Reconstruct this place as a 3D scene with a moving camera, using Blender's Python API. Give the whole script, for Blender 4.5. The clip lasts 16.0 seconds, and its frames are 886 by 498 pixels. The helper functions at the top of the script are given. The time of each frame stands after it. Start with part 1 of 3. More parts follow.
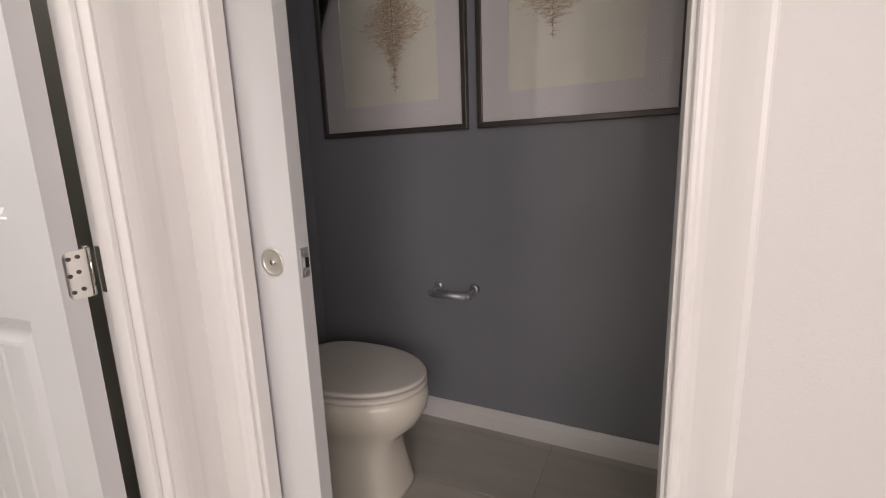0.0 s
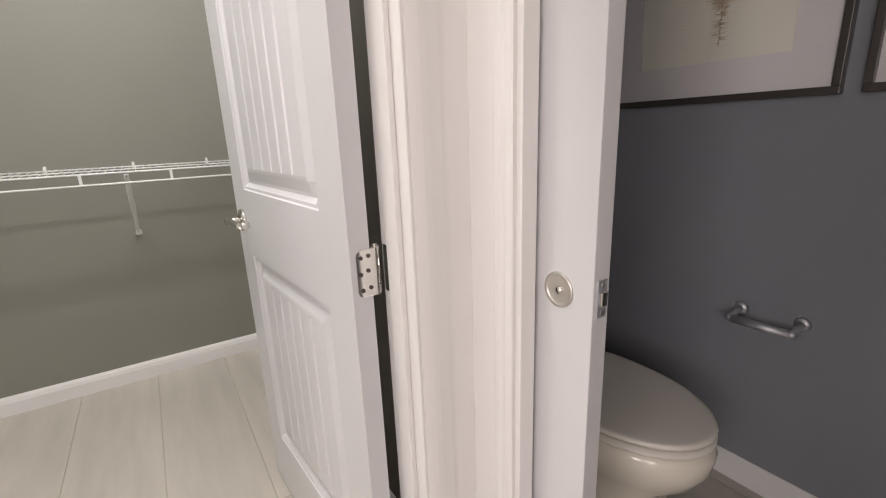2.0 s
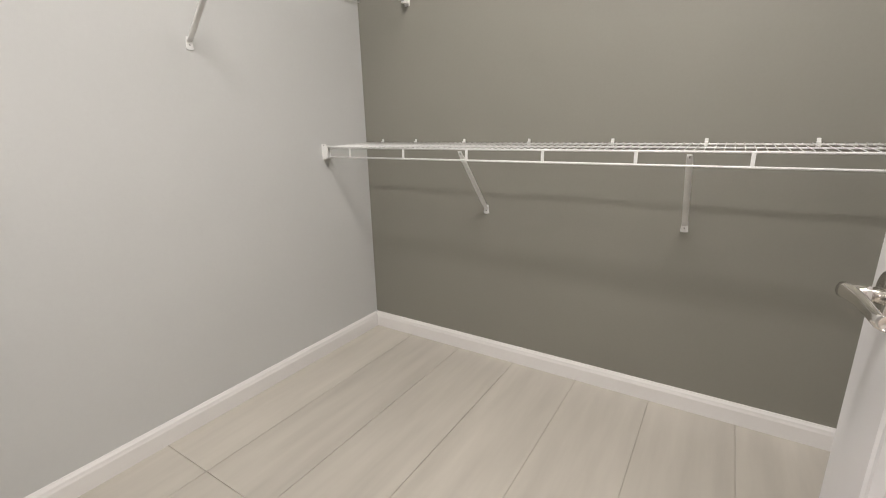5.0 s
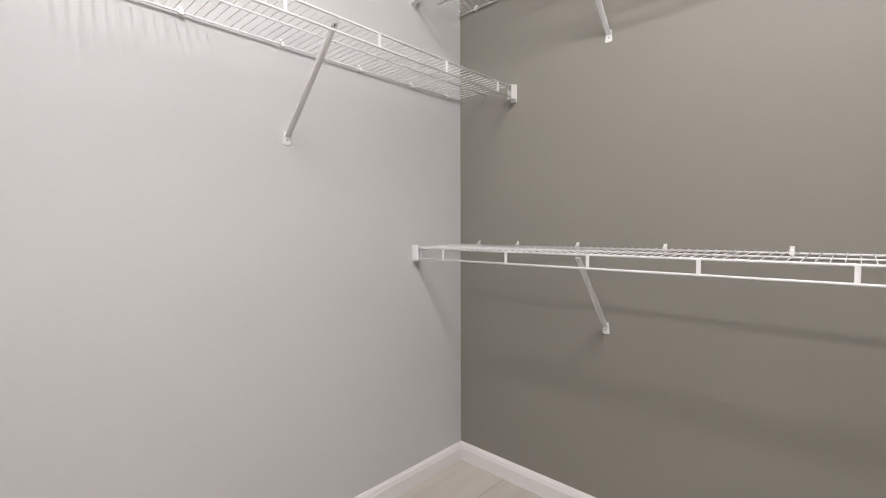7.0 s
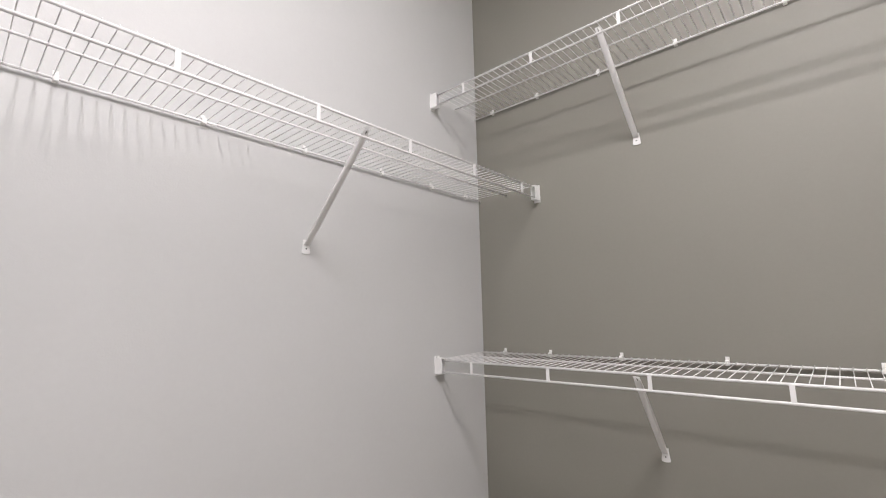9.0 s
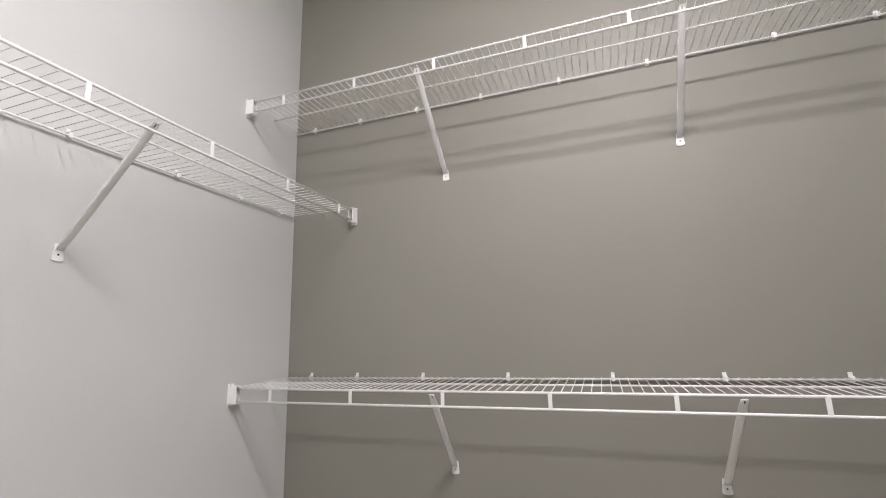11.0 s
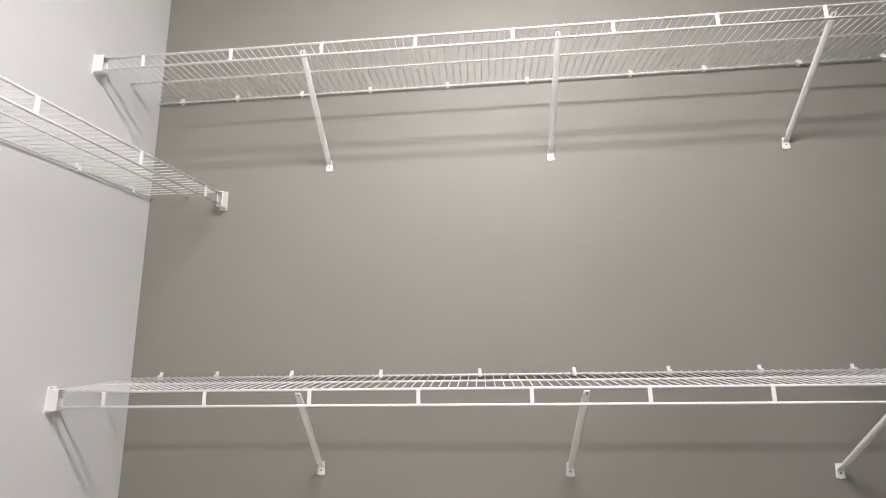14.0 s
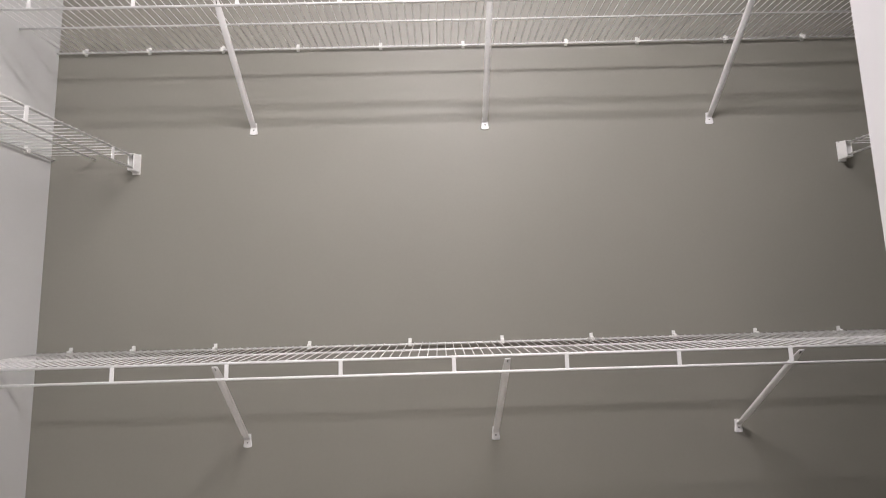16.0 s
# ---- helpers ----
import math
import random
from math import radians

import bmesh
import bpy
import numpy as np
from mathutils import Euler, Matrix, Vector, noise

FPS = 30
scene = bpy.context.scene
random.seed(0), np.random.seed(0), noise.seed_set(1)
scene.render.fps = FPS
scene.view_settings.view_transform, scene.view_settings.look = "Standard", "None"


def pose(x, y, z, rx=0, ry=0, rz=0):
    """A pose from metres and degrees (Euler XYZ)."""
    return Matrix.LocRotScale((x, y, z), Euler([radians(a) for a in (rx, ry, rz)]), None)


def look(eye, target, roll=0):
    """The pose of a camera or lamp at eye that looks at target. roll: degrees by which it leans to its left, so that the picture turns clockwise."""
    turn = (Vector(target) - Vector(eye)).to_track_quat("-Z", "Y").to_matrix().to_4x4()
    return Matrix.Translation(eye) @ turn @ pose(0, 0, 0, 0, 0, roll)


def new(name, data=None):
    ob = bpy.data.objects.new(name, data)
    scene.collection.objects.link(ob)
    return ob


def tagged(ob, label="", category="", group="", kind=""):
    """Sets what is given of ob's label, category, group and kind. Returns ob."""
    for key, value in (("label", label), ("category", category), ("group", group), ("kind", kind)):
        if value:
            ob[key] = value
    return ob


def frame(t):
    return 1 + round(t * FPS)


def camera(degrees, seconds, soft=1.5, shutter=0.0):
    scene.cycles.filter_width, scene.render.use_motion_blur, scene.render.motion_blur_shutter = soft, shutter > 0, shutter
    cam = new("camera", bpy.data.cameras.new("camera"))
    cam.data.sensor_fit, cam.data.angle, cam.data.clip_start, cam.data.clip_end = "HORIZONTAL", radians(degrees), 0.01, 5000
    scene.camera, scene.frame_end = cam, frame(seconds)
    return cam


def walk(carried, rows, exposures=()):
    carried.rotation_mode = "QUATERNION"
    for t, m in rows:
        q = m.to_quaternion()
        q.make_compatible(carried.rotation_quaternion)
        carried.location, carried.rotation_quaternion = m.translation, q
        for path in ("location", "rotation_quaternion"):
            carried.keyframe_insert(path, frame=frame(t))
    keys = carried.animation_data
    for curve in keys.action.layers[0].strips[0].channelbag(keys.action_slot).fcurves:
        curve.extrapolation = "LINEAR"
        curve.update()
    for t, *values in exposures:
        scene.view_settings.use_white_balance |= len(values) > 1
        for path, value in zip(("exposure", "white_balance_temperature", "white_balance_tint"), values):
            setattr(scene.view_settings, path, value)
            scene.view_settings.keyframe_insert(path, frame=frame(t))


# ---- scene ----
cam = camera(89.9, 16.0, 1.12)
PATH = [
    (0, (0.283, 0.139, 1.083), (-0.579, 1.903, 0.701), -2.1),
    (0.5, (0.258, 0.158, 1.08), (-0.676, 1.872, 0.644), -2.3),
    (1, (0.202, 0.183, 1.105), (-0.904, 1.774, 0.612), -2.4),
    (1.5, (0.125, 0.213, 1.145), (-1.193, 1.623, 0.623), -2.0),
    (2, (0.059, 0.253, 1.148), (-1.562, 1.305, 0.635), -2.2),
    (2.5, (-0.024, 0.309, 1.138), (-1.868, 0.892, 0.628), -1.4),
    (3, (-0.118, 0.3, 1.127), (-2.04, 0.526, 0.622), -1.0),
    (3.5, (-0.275, 0.292, 1.115), (-2.206, 0.198, 0.603), -1.2),
    (4, (-0.4, 0.291, 1.125), (-2.27, -0.167, 0.585), -1.8),
    (4.5, (-0.527, 0.305, 1.128), (-2.268, -0.519, 0.588), -1.7),
    (5, (-0.635, 0.283, 1.123), (-2.258, -0.758, 0.59), -1.2),
    (5.2, (-0.676, 0.263, 1.125), (-2.271, -0.823, 0.599), -0.8),
    (7.3, (-0.855, -0.012, 1.115), (-2.304, -1.39, 1.057), -0.4),
    (7.5, (-0.853, -0.041, 1.129), (-2.299, -1.422, 1.081), -0.6),
    (8, (-0.84, -0.122, 1.163), (-2.285, -1.498, 1.293), -0.5),
    (8.5, (-0.859, -0.168, 1.191), (-2.294, -1.54, 1.431), -0.6),
    (9, (-0.868, -0.167, 1.206), (-2.347, -1.48, 1.502), -1.2),
    (9.5, (-0.869, -0.153, 1.212), (-2.533, -1.215, 1.535), -2.2),
    (10, (-0.868, -0.158, 1.202), (-2.633, -1.033, 1.55), -2.0),
    (10.2, (-0.872, -0.15, 1.198), (-2.663, -0.965, 1.555), -2.2),
    (12.3, (-0.909, -0.115, 1.189), (-2.816, -0.576, 1.578), -0.6),
    (12.5, (-0.896, -0.124, 1.193), (-2.814, -0.548, 1.571), -1.0),
    (13, (-0.899, -0.12, 1.193), (-2.837, -0.443, 1.567), -1.1),
    (13.5, (-0.904, -0.111, 1.185), (-2.854, -0.349, 1.563), -1.0),
    (14, (-0.908, -0.095, 1.186), (-2.867, -0.255, 1.556), -1.1),
    (14.5, (-0.911, -0.075, 1.185), (-2.877, -0.166, 1.542), -1.2),
    (15, (-0.919, -0.049, 1.173), (-2.89, -0.078, 1.51), -1.4),
    (15.5, (-0.925, -0.016, 1.177), (-2.904, -0.013, 1.466), -1.6),
    (16, (-0.934, -0.001, 1.187), (-2.921, 0.02, 1.419), -1.6),
]
# the camera's own gain and white balance drift: seconds, stops, kelvin, tint
GAIN = [
    (0, -0.12, 6680, 12), (1, -0.04, 6680, 11), (2, -0.12, 6620, 11), (2.5, -0.28, 6650, 11), (3, -0.27, 6650, 9.5), (3.5, -0.46, 6700, 9.5), (4, 0.0, 6750, 10), (4.5, 0.05, 6750, 10), (5, 0.04, 6720, 11),
    (7.5, 0.06, 6420, 16), (9, -0.03, 6400, 16), (10, -0.06, 6400, 16), (12.5, 0.13, 6400, 16.5), (14.5, 0.42, 6400, 15), (15, 0.40, 6400, 16.5), (16, 0.08, 6420, 17),
]
walk(cam, [(t, look(eye, target, roll)) for t, eye, target, roll in PATH], GAIN)

# ---- world, lights, exposure ----
world = bpy.data.worlds.new("world")
scene.world = world
world.use_nodes = True
wn = world.node_tree
sky = wn.nodes.new("ShaderNodeTexSky")
sky.sky_type, sky.sun_disc = "NISHITA", False
sky.sun_elevation, sky.sun_rotation = radians(48), radians(200)
wn.links.new(sky.outputs[0], wn.nodes["Background"].inputs[0])
wn.nodes["Background"].inputs[1].default_value = 0.1

CEIL = 3.02
LAMP = (-0.98, 0.13, 2.958)


def lamp(name, kind, where, watts, colour, **more):
    data = bpy.data.lights.new(name, kind)
    data.energy, data.color = watts, colour
    for key, value in more.items():
        if key == "soft":
            data.shadow_soft_size = value
        if key == "size":
            data.shape, data.size, data.size_y = "RECTANGLE", value[0], value[1]
    ob = new(name, data)
    ob.matrix_world = where
    return ob


lamp("closet_lamp", "AREA", pose(*LAMP), 54, (1.0, 0.965, 0.955), size=(0.17, 0.96))
# fill lamps as daylight through two unseen, added bathroom windows, south and east
lamp("south_fill", "AREA", pose(1.02, -2.26, 1.55, 90, 0, 0), 30, (1.0, 0.90, 0.885), size=(1.1, 1.1))
lamp("east_fill", "AREA", pose(1.86, -1.65, 1.55, 90, 0, 90), 30, (1.0, 0.90, 0.885), size=(1.1, 1.1))


# ---- materials ----


def material(name, colour, rough=0.5, metal=0.0, grain=0.0, scale=40.0, bump=0.0, bump_scale=300.0, spread=0.0, coat=0.0, stain=0.0, stretch=(1, 1, 1)):
    """A surface with fine grain, broad stains, a fine relief and, over pieces, a random tone."""
    m = bpy.data.materials.new(name)
    m.use_nodes = True
    nt, b = m.node_tree, m.node_tree.nodes["Principled BSDF"]
    b.inputs["Base Color"].default_value = (*colour, 1)
    b.inputs["Roughness"].default_value, b.inputs["Metallic"].default_value = rough, metal
    b.inputs["Coat Weight"].default_value = coat
    geo = nt.nodes.new("ShaderNodeNewGeometry")
    mp = nt.nodes.new("ShaderNodeMapping")
    mp.inputs["Scale"].default_value = stretch
    nt.links.new(geo.outputs["Position"], mp.inputs["Vector"])

    def noise_tex(size, detail=4):
        n = nt.nodes.new("ShaderNodeTexNoise")
        n.inputs["Scale"].default_value, n.inputs["Detail"].default_value = size, detail
        nt.links.new(mp.outputs[0], n.inputs["Vector"])
        return n.outputs["Fac"]

    def calc(op, a, c):
        n = nt.nodes.new("ShaderNodeMath")
        n.operation = op
        for k, v in enumerate((a, c)):
            if isinstance(v, (int, float)):
                n.inputs[k].default_value = v
            else:
                nt.links.new(v, n.inputs[k])
        return n.outputs[0]

    tone = None
    for amount, source in ((grain, noise_tex(scale)), (stain, noise_tex(2.3, 2)), (spread, None)):
        if not amount:
            continue
        if source is None:
            info = nt.nodes.new("ShaderNodeObjectInfo")
            source = info.outputs["Random"]
        term = calc("MULTIPLY", calc("SUBTRACT", source, 0.5), 2 * amount)
        tone = term if tone is None else calc("ADD", tone, term)
    if tone is not None:
        hsv = nt.nodes.new("ShaderNodeHueSaturation")
        hsv.inputs["Color"].default_value = (*colour, 1)
        nt.links.new(calc("ADD", tone, 1.0), hsv.inputs["Value"])
        nt.links.new(hsv.outputs[0], b.inputs["Base Color"])
        nt.links.new(calc("ADD", calc("MULTIPLY", tone, 0.4), rough), b.inputs["Roughness"])
    if bump:
        bp = nt.nodes.new("ShaderNodeBump")
        bp.inputs["Strength"].default_value, bp.inputs["Distance"].default_value = bump, 0.002
        nt.links.new(noise_tex(bump_scale, 3), bp.inputs["Height"])
        nt.links.new(bp.outputs[0], b.inputs["Normal"])
    return m


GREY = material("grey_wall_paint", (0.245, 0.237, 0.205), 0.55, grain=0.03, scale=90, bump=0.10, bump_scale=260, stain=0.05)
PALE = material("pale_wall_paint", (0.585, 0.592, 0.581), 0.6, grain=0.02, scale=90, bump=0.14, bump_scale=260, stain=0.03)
BATH = material("white_wall_paint", (0.72, 0.71, 0.70), 0.6, grain=0.02, scale=90, bump=0.14, bump_scale=260, stain=0.03)
SLATE = material("slate_wall_paint", (0.250, 0.262, 0.290), 0.30, grain=0.03, scale=90, bump=0.15, bump_scale=260, stain=0.06)
CEILING = material("ceiling_paint", (0.78, 0.77, 0.74), 0.8, grain=0.03, bump=0.4, bump_scale=120)
TRIM = material("white_trim_paint", (0.80, 0.785, 0.77), 0.32, grain=0.012, scale=60, bump=0.025, bump_scale=90, stain=0.02)
DOORP = material("white_door_paint", (0.665, 0.665, 0.672), 0.3, grain=0.012, scale=60, bump=0.05, bump_scale=160, stain=0.02, stretch=(1, 1, 0.15))
TILE = material("beige_porcelain", (0.50, 0.470, 0.415), 0.38, grain=0.22, scale=11, bump=0.08, bump_scale=200, spread=0.03, stain=0.09, stretch=(0.16, 1.3, 1))
GROUT = material("grout", (0.43, 0.395, 0.335), 0.9, grain=0.1, bump=0.3)
WIRE = material("white_vinyl_coating", (0.83, 0.83, 0.82), 0.35, grain=0.02)
PLASTIC = material("white_plastic", (0.85, 0.85, 0.83), 0.42, grain=0.02)
CHROME = material("satin_chrome", (0.78, 0.76, 0.73), 0.11, 1.0, grain=0.06, scale=150)
NICKEL = material("brushed_nickel", (0.72, 0.69, 0.64), 0.38, 1.0, grain=0.08, scale=200)
DULL = material("dull_nickel", (0.56, 0.57, 0.60), 0.48, 0.75, grain=0.1, scale=200)
# near-black colour for the shade inside small holes
DARK = material("hole_shade", (0.02, 0.02, 0.02), 0.7)
CHINA = material("vitreous_china", (0.80, 0.755, 0.655), 0.12, grain=0.01, coat=0.4)
SEAT = material("white_seat_plastic", (0.79, 0.755, 0.69), 0.28, grain=0.01)
PEWTER = material("pewter_frame", (0.10, 0.09, 0.083), 0.38, 0.5, grain=0.12, scale=70)
MATB = material("grey_mat_board", (0.74, 0.72, 0.725), 0.9, grain=0.03, scale=300)
ART = material("cream_art_paper", (0.83, 0.815, 0.72), 0.85, grain=0.05, scale=9, stain=0.08)
INK = material("brown_ink", (0.30, 0.19, 0.115), 0.9, grain=0.3, scale=60)
INK2 = material("faded_brown_ink", (0.56, 0.45, 0.32), 0.9, grain=0.2, scale=60)
SHADE = material("opal_glass", (0.85, 0.84, 0.8), 0.4)
SHADE.node_tree.nodes["Principled BSDF"].inputs["Emission Color"].default_value = (1, 0.93, 0.82, 1)
SHADE.node_tree.nodes["Principled BSDF"].inputs["Emission Strength"].default_value = 6.0


def glass_material():
    m = bpy.data.materials.new("clear_glass")
    m.use_nodes = True
    nt = m.node_tree
    out = nt.nodes["Material Output"]
    nt.nodes.remove(nt.nodes["Principled BSDF"])
    clear, gloss, mix, fres = (nt.nodes.new("ShaderNode" + k) for k in ("BsdfTransparent", "BsdfGlossy", "MixShader", "Fresnel"))
    gloss.inputs["Roughness"].default_value = 0.03
    fres.inputs["IOR"].default_value = 1.5
    nt.links.new(fres.outputs[0], mix.inputs[0])
    nt.links.new(clear.outputs[0], mix.inputs[1])
    nt.links.new(gloss.outputs[0], mix.inputs[2])
    nt.links.new(mix.outputs[0], out.inputs[0])
    return m


GLASS = glass_material()

# ---- mesh helpers ----


def mesh_of(bm, mat, smooth=False, name="mesh"):
    me = bpy.data.meshes.new(name)
    bmesh.ops.recalc_face_normals(bm, faces=bm.faces)
    bm.to_mesh(me)
    bm.free()
    me.materials.append(mat)
    for p in me.polygons:
        p.use_smooth = smooth
    return me


def add_box(bm, x0, x1, y0, y1, z0, z1, bevel=0.0):
    m = Matrix.Translation(((x0 + x1) / 2, (y0 + y1) / 2, (z0 + z1) / 2)) @ Matrix.Diagonal((x1 - x0, y1 - y0, z1 - z0, 1))
    made = bmesh.ops.create_cube(bm, size=1, matrix=m)
    if bevel:
        edges = list({e for v in made["verts"] for e in v.link_edges})
        bmesh.ops.bevel(bm, geom=edges, offset=bevel, segments=2, affect="EDGES", profile=0.5)
    return bm


def box(x0, x1, y0, y1, z0, z1, bevel=0.0):
    return add_box(bmesh.new(), x0, x1, y0, y1, z0, z1, bevel)


def add_rod(bm, a, b, r, sides=8, r2=None):
    a, b = Vector(a), Vector(b)
    d = b - a
    m = Matrix.Translation((a + b) / 2) @ d.to_track_quat("Z", "Y").to_matrix().to_4x4()
    bmesh.ops.create_cone(bm, cap_ends=True, segments=sides, radius1=r, radius2=r if r2 is None else r2, depth=d.length, matrix=m)
    return bm


def rod(a, b, r, sides=8, r2=None):
    return add_rod(bmesh.new(), a, b, r, sides, r2)


def loft(rings, cap=True):
    """A skin over rings of points of equal count."""
    bm = bmesh.new()
    vs = [[bm.verts.new(p) for p in ring] for ring in rings]
    n = len(vs[0])
    for a, b in zip(vs, vs[1:]):
        for k in range(n):
            bm.faces.new((a[k], a[(k + 1) % n], b[(k + 1) % n], b[k]))
    if cap:
        bm.faces.new(vs[0])
        bm.faces.new(vs[-1])
    return bm


def moulding(profile, a, b, out, up):
    """A moulding from a to b; its profile gives (across, proud) along the directions up and out."""
    out, up = Vector(out), Vector(up)
    return loft([[Vector(p) + up * s + out * h for s, h in profile] for p in (a, b)])


def part(name, bm, mat, parent, label="", smooth=False, where=None):
    me = bm if isinstance(bm, bpy.types.Mesh) else mesh_of(bm, mat, smooth, name)
    ob = new(name, me)
    ob.parent = parent
    if where is not None:
        ob.matrix_basis = where
    if label:
        tagged(ob, label)
    return ob


def thing(name, where, label, category, group=""):
    ob = new(name)
    ob.empty_display_size = 0.1
    ob.matrix_world = where
    return tagged(ob, label, category, group)


def structure(name, bm, mat, label, category, smooth=False):
    return tagged(new(name, mesh_of(bm, mat, smooth, name)), label, category, kind="structure")


# ---- walls, ceilings, floor base ----
BACK, SOUTH, NORTH = -2.465, -1.36, 1.755
EIN, EOUT = -0.664, -0.55            # closet side and bathroom side of the doorway wall
EINL = -0.632                       # closet side of the wall south of the doorway
J0, J1 = -0.150, 0.589              # the closet doorway
PB, PT = 0.712, 0.83                # bathroom side and toilet side of the pocket wall
P0, P1 = -0.425, 0.304              # the toilet doorway
PIC = 1.705                         # the wall with the pictures
HEAD = 2.05

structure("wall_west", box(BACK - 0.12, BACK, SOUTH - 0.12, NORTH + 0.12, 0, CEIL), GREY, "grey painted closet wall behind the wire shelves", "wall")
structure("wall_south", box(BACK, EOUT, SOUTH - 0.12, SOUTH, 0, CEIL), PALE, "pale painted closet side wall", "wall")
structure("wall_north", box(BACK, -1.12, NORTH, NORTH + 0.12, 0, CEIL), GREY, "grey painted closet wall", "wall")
structure("wall_toilet_west", box(-1.24, -1.12, PB + 0.028, NORTH, 0, CEIL), SLATE, "dark slate painted wall behind the toilet", "wall")
bm = box(EINL, EOUT, SOUTH, J0 - 0.018, 0, CEIL)
add_box(bm, EIN, EOUT, J1 + 0.018, PB, 0, CEIL)
add_box(bm, EIN, EOUT, J0 - 0.018, J1 + 0.018, HEAD + 0.018, CEIL)
structure("wall_closet_door", bm, PALE, "painted wall round the closet doorway", "wall")
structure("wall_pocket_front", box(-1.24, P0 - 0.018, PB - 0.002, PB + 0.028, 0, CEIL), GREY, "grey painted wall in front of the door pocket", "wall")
structure("wall_pocket_rear", box(-1.12, P0 - 0.018, PT - 0.028, PT, 0, CEIL), SLATE, "dark slate painted wall behind the door pocket", "wall")
structure("wall_pocket_head", box(P0 - 0.018, P1 + 0.018, PB, PT, HEAD + 0.018, CEIL), BATH, "unseen wall, white to bounce light into the toilet room over the toilet doorway", "wall")
structure("wall_bath_north", box(P1 + 0.018, 1.9, PB, PT, 0, CEIL), BATH, "pale painted bathroom wall", "wall")
structure("wall_toilet_north", box(-1.12, 0.76, PIC, PIC + 0.12, 0, CEIL), SLATE, "dark slate satin painted wall with pictures", "wall")
# never in view; made white as a reflector to lift the slate room
structure("wall_toilet_east", box(0.64, 0.76, PT, PIC, 0, CEIL), BATH, "unseen wall, white to bounce light into the toilet room", "wall")
# unseen south wall; its opening is added for a fill lamp
bm = box(EOUT, 0.42, -2.42, -2.3, 0, CEIL)
add_box(bm, 1.62, 2.02, -2.42, -2.3, 0, CEIL)
add_box(bm, 0.42, 1.62, -2.42, -2.3, 0, 0.95)
add_box(bm, 0.42, 1.62, -2.42, -2.3, 2.15, CEIL)
structure("wall_bath_south", bm, BATH, "unseen pale bathroom wall with an opening for an added window", "wall")
# unseen east wall, set close for bounce light, opening added for a fill lamp
bm = box(1.9, 2.02, -2.3, -2.25, 0, CEIL)
add_box(bm, 1.9, 2.02, -1.05, PT, 0, CEIL)
add_box(bm, 1.9, 2.02, -2.25, -1.05, 0, 0.95)
add_box(bm, 1.9, 2.02, -2.25, -1.05, 2.15, CEIL)
structure("wall_bath_east", bm, BATH, "unseen pale bathroom wall with an opening for an added window", "wall")
structure("wall_bath_west", box(EIN, EOUT, -2.42, SOUTH - 0.12, 0, CEIL), BATH, "pale painted bathroom wall", "wall")
structure("ceiling", box(BACK - 0.12, 2.02, -2.42, NORTH + 0.12, CEIL, CEIL + 0.1), CEILING, "flat white ceiling", "ceiling")
floor = structure("floor", box(BACK - 0.12, 2.02, -2.42, NORTH + 0.12, -0.1, -0.0035), GROUT, "beige porcelain tile floor with narrow grout joints", "floor")


def unseen_window(name, where):
    """An unseen window, added for the fill lamps. Local: x along the wall, y through it, 1.2 m wide."""
    ob = tagged(new(name), "unseen white framed window, added as a source for the daylight", "window", kind="structure")
    ob.matrix_world = where
    bm = box(-0.6, 0.6, -0.03, 0.03, 0.95, 1.0)
    add_box(bm, -0.6, 0.6, -0.03, 0.03, 2.1, 2.15)
    add_box(bm, -0.6, -0.55, -0.03, 0.03, 1.0, 2.1)
    add_box(bm, 0.55, 0.6, -0.03, 0.03, 1.0, 2.1)
    part("window_frame", bm, TRIM, ob)
    pane = part("pane", box(-0.55, 0.55, -0.003, 0.003, 1.0, 2.1), GLASS, ob)
    pane.visible_shadow = False


unseen_window("added_window_1", pose(1.02, -2.37, 0))
unseen_window("added_window_2", pose(1.97, -1.65, 0, 0, 0, 90))

# ---- baseboards, jambs and casings ----
BASE = [(0, 0), (0, 0.014), (0.058, 0.014), (0.066, 0.0115), (0.074, 0.010), (0.080, 0.006), (0.086, 0.003), (0.086, 0)]
Z = (0, 0, 1)


def baseboard(name, a, b, out):
    structure(name, moulding(BASE, a, b, out, Z), TRIM, "white moulded baseboard along the wall", "baseboard")


baseboard("baseboard_west", (BACK, SOUTH, 0), (BACK, NORTH, 0), (1, 0, 0))
baseboard("baseboard_south", (BACK + 0.014, SOUTH, 0), (EINL, SOUTH, 0), (0, 1, 0))
baseboard("baseboard_north", (BACK + 0.014, NORTH, 0), (-1.24, NORTH, 0), (0, -1, 0))
baseboard("baseboard_toilet_north", (-1.106, PIC, 0), (0.64, PIC, 0), (0, -1, 0))
baseboard("baseboard_toilet_west", (-1.12, PT, 0), (-1.12, PIC, 0), (1, 0, 0))
baseboard("baseboard_bath_north", (P1 + 0.10, PB, 0), (1.9, PB, 0), (0, -1, 0))
baseboard("baseboard_closet_door", (EINL, SOUTH + 0.014, 0), (EINL, J0 - 0.09, 0), (-1, 0, 0))
baseboard("baseboard_pocket", (-1.24, PB - 0.002, 0), (EIN - 0.02, PB - 0.002, 0), (0, -1, 0))

# colonial casing: thin at the opening, thick at the outside
CASING = [(0, 0), (0, 0.0075), (0.002, 0.0105), (0.005, 0.0115), (0.009, 0.0110), (0.012, 0.0090), (0.016, 0.0085), (0.024, 0.0092), (0.034, 0.0115), (0.044, 0.0145), (0.054, 0.0168), (0.062, 0.018), (0.067, 0.0175), (0.070, 0.0155), (0.070, 0)]


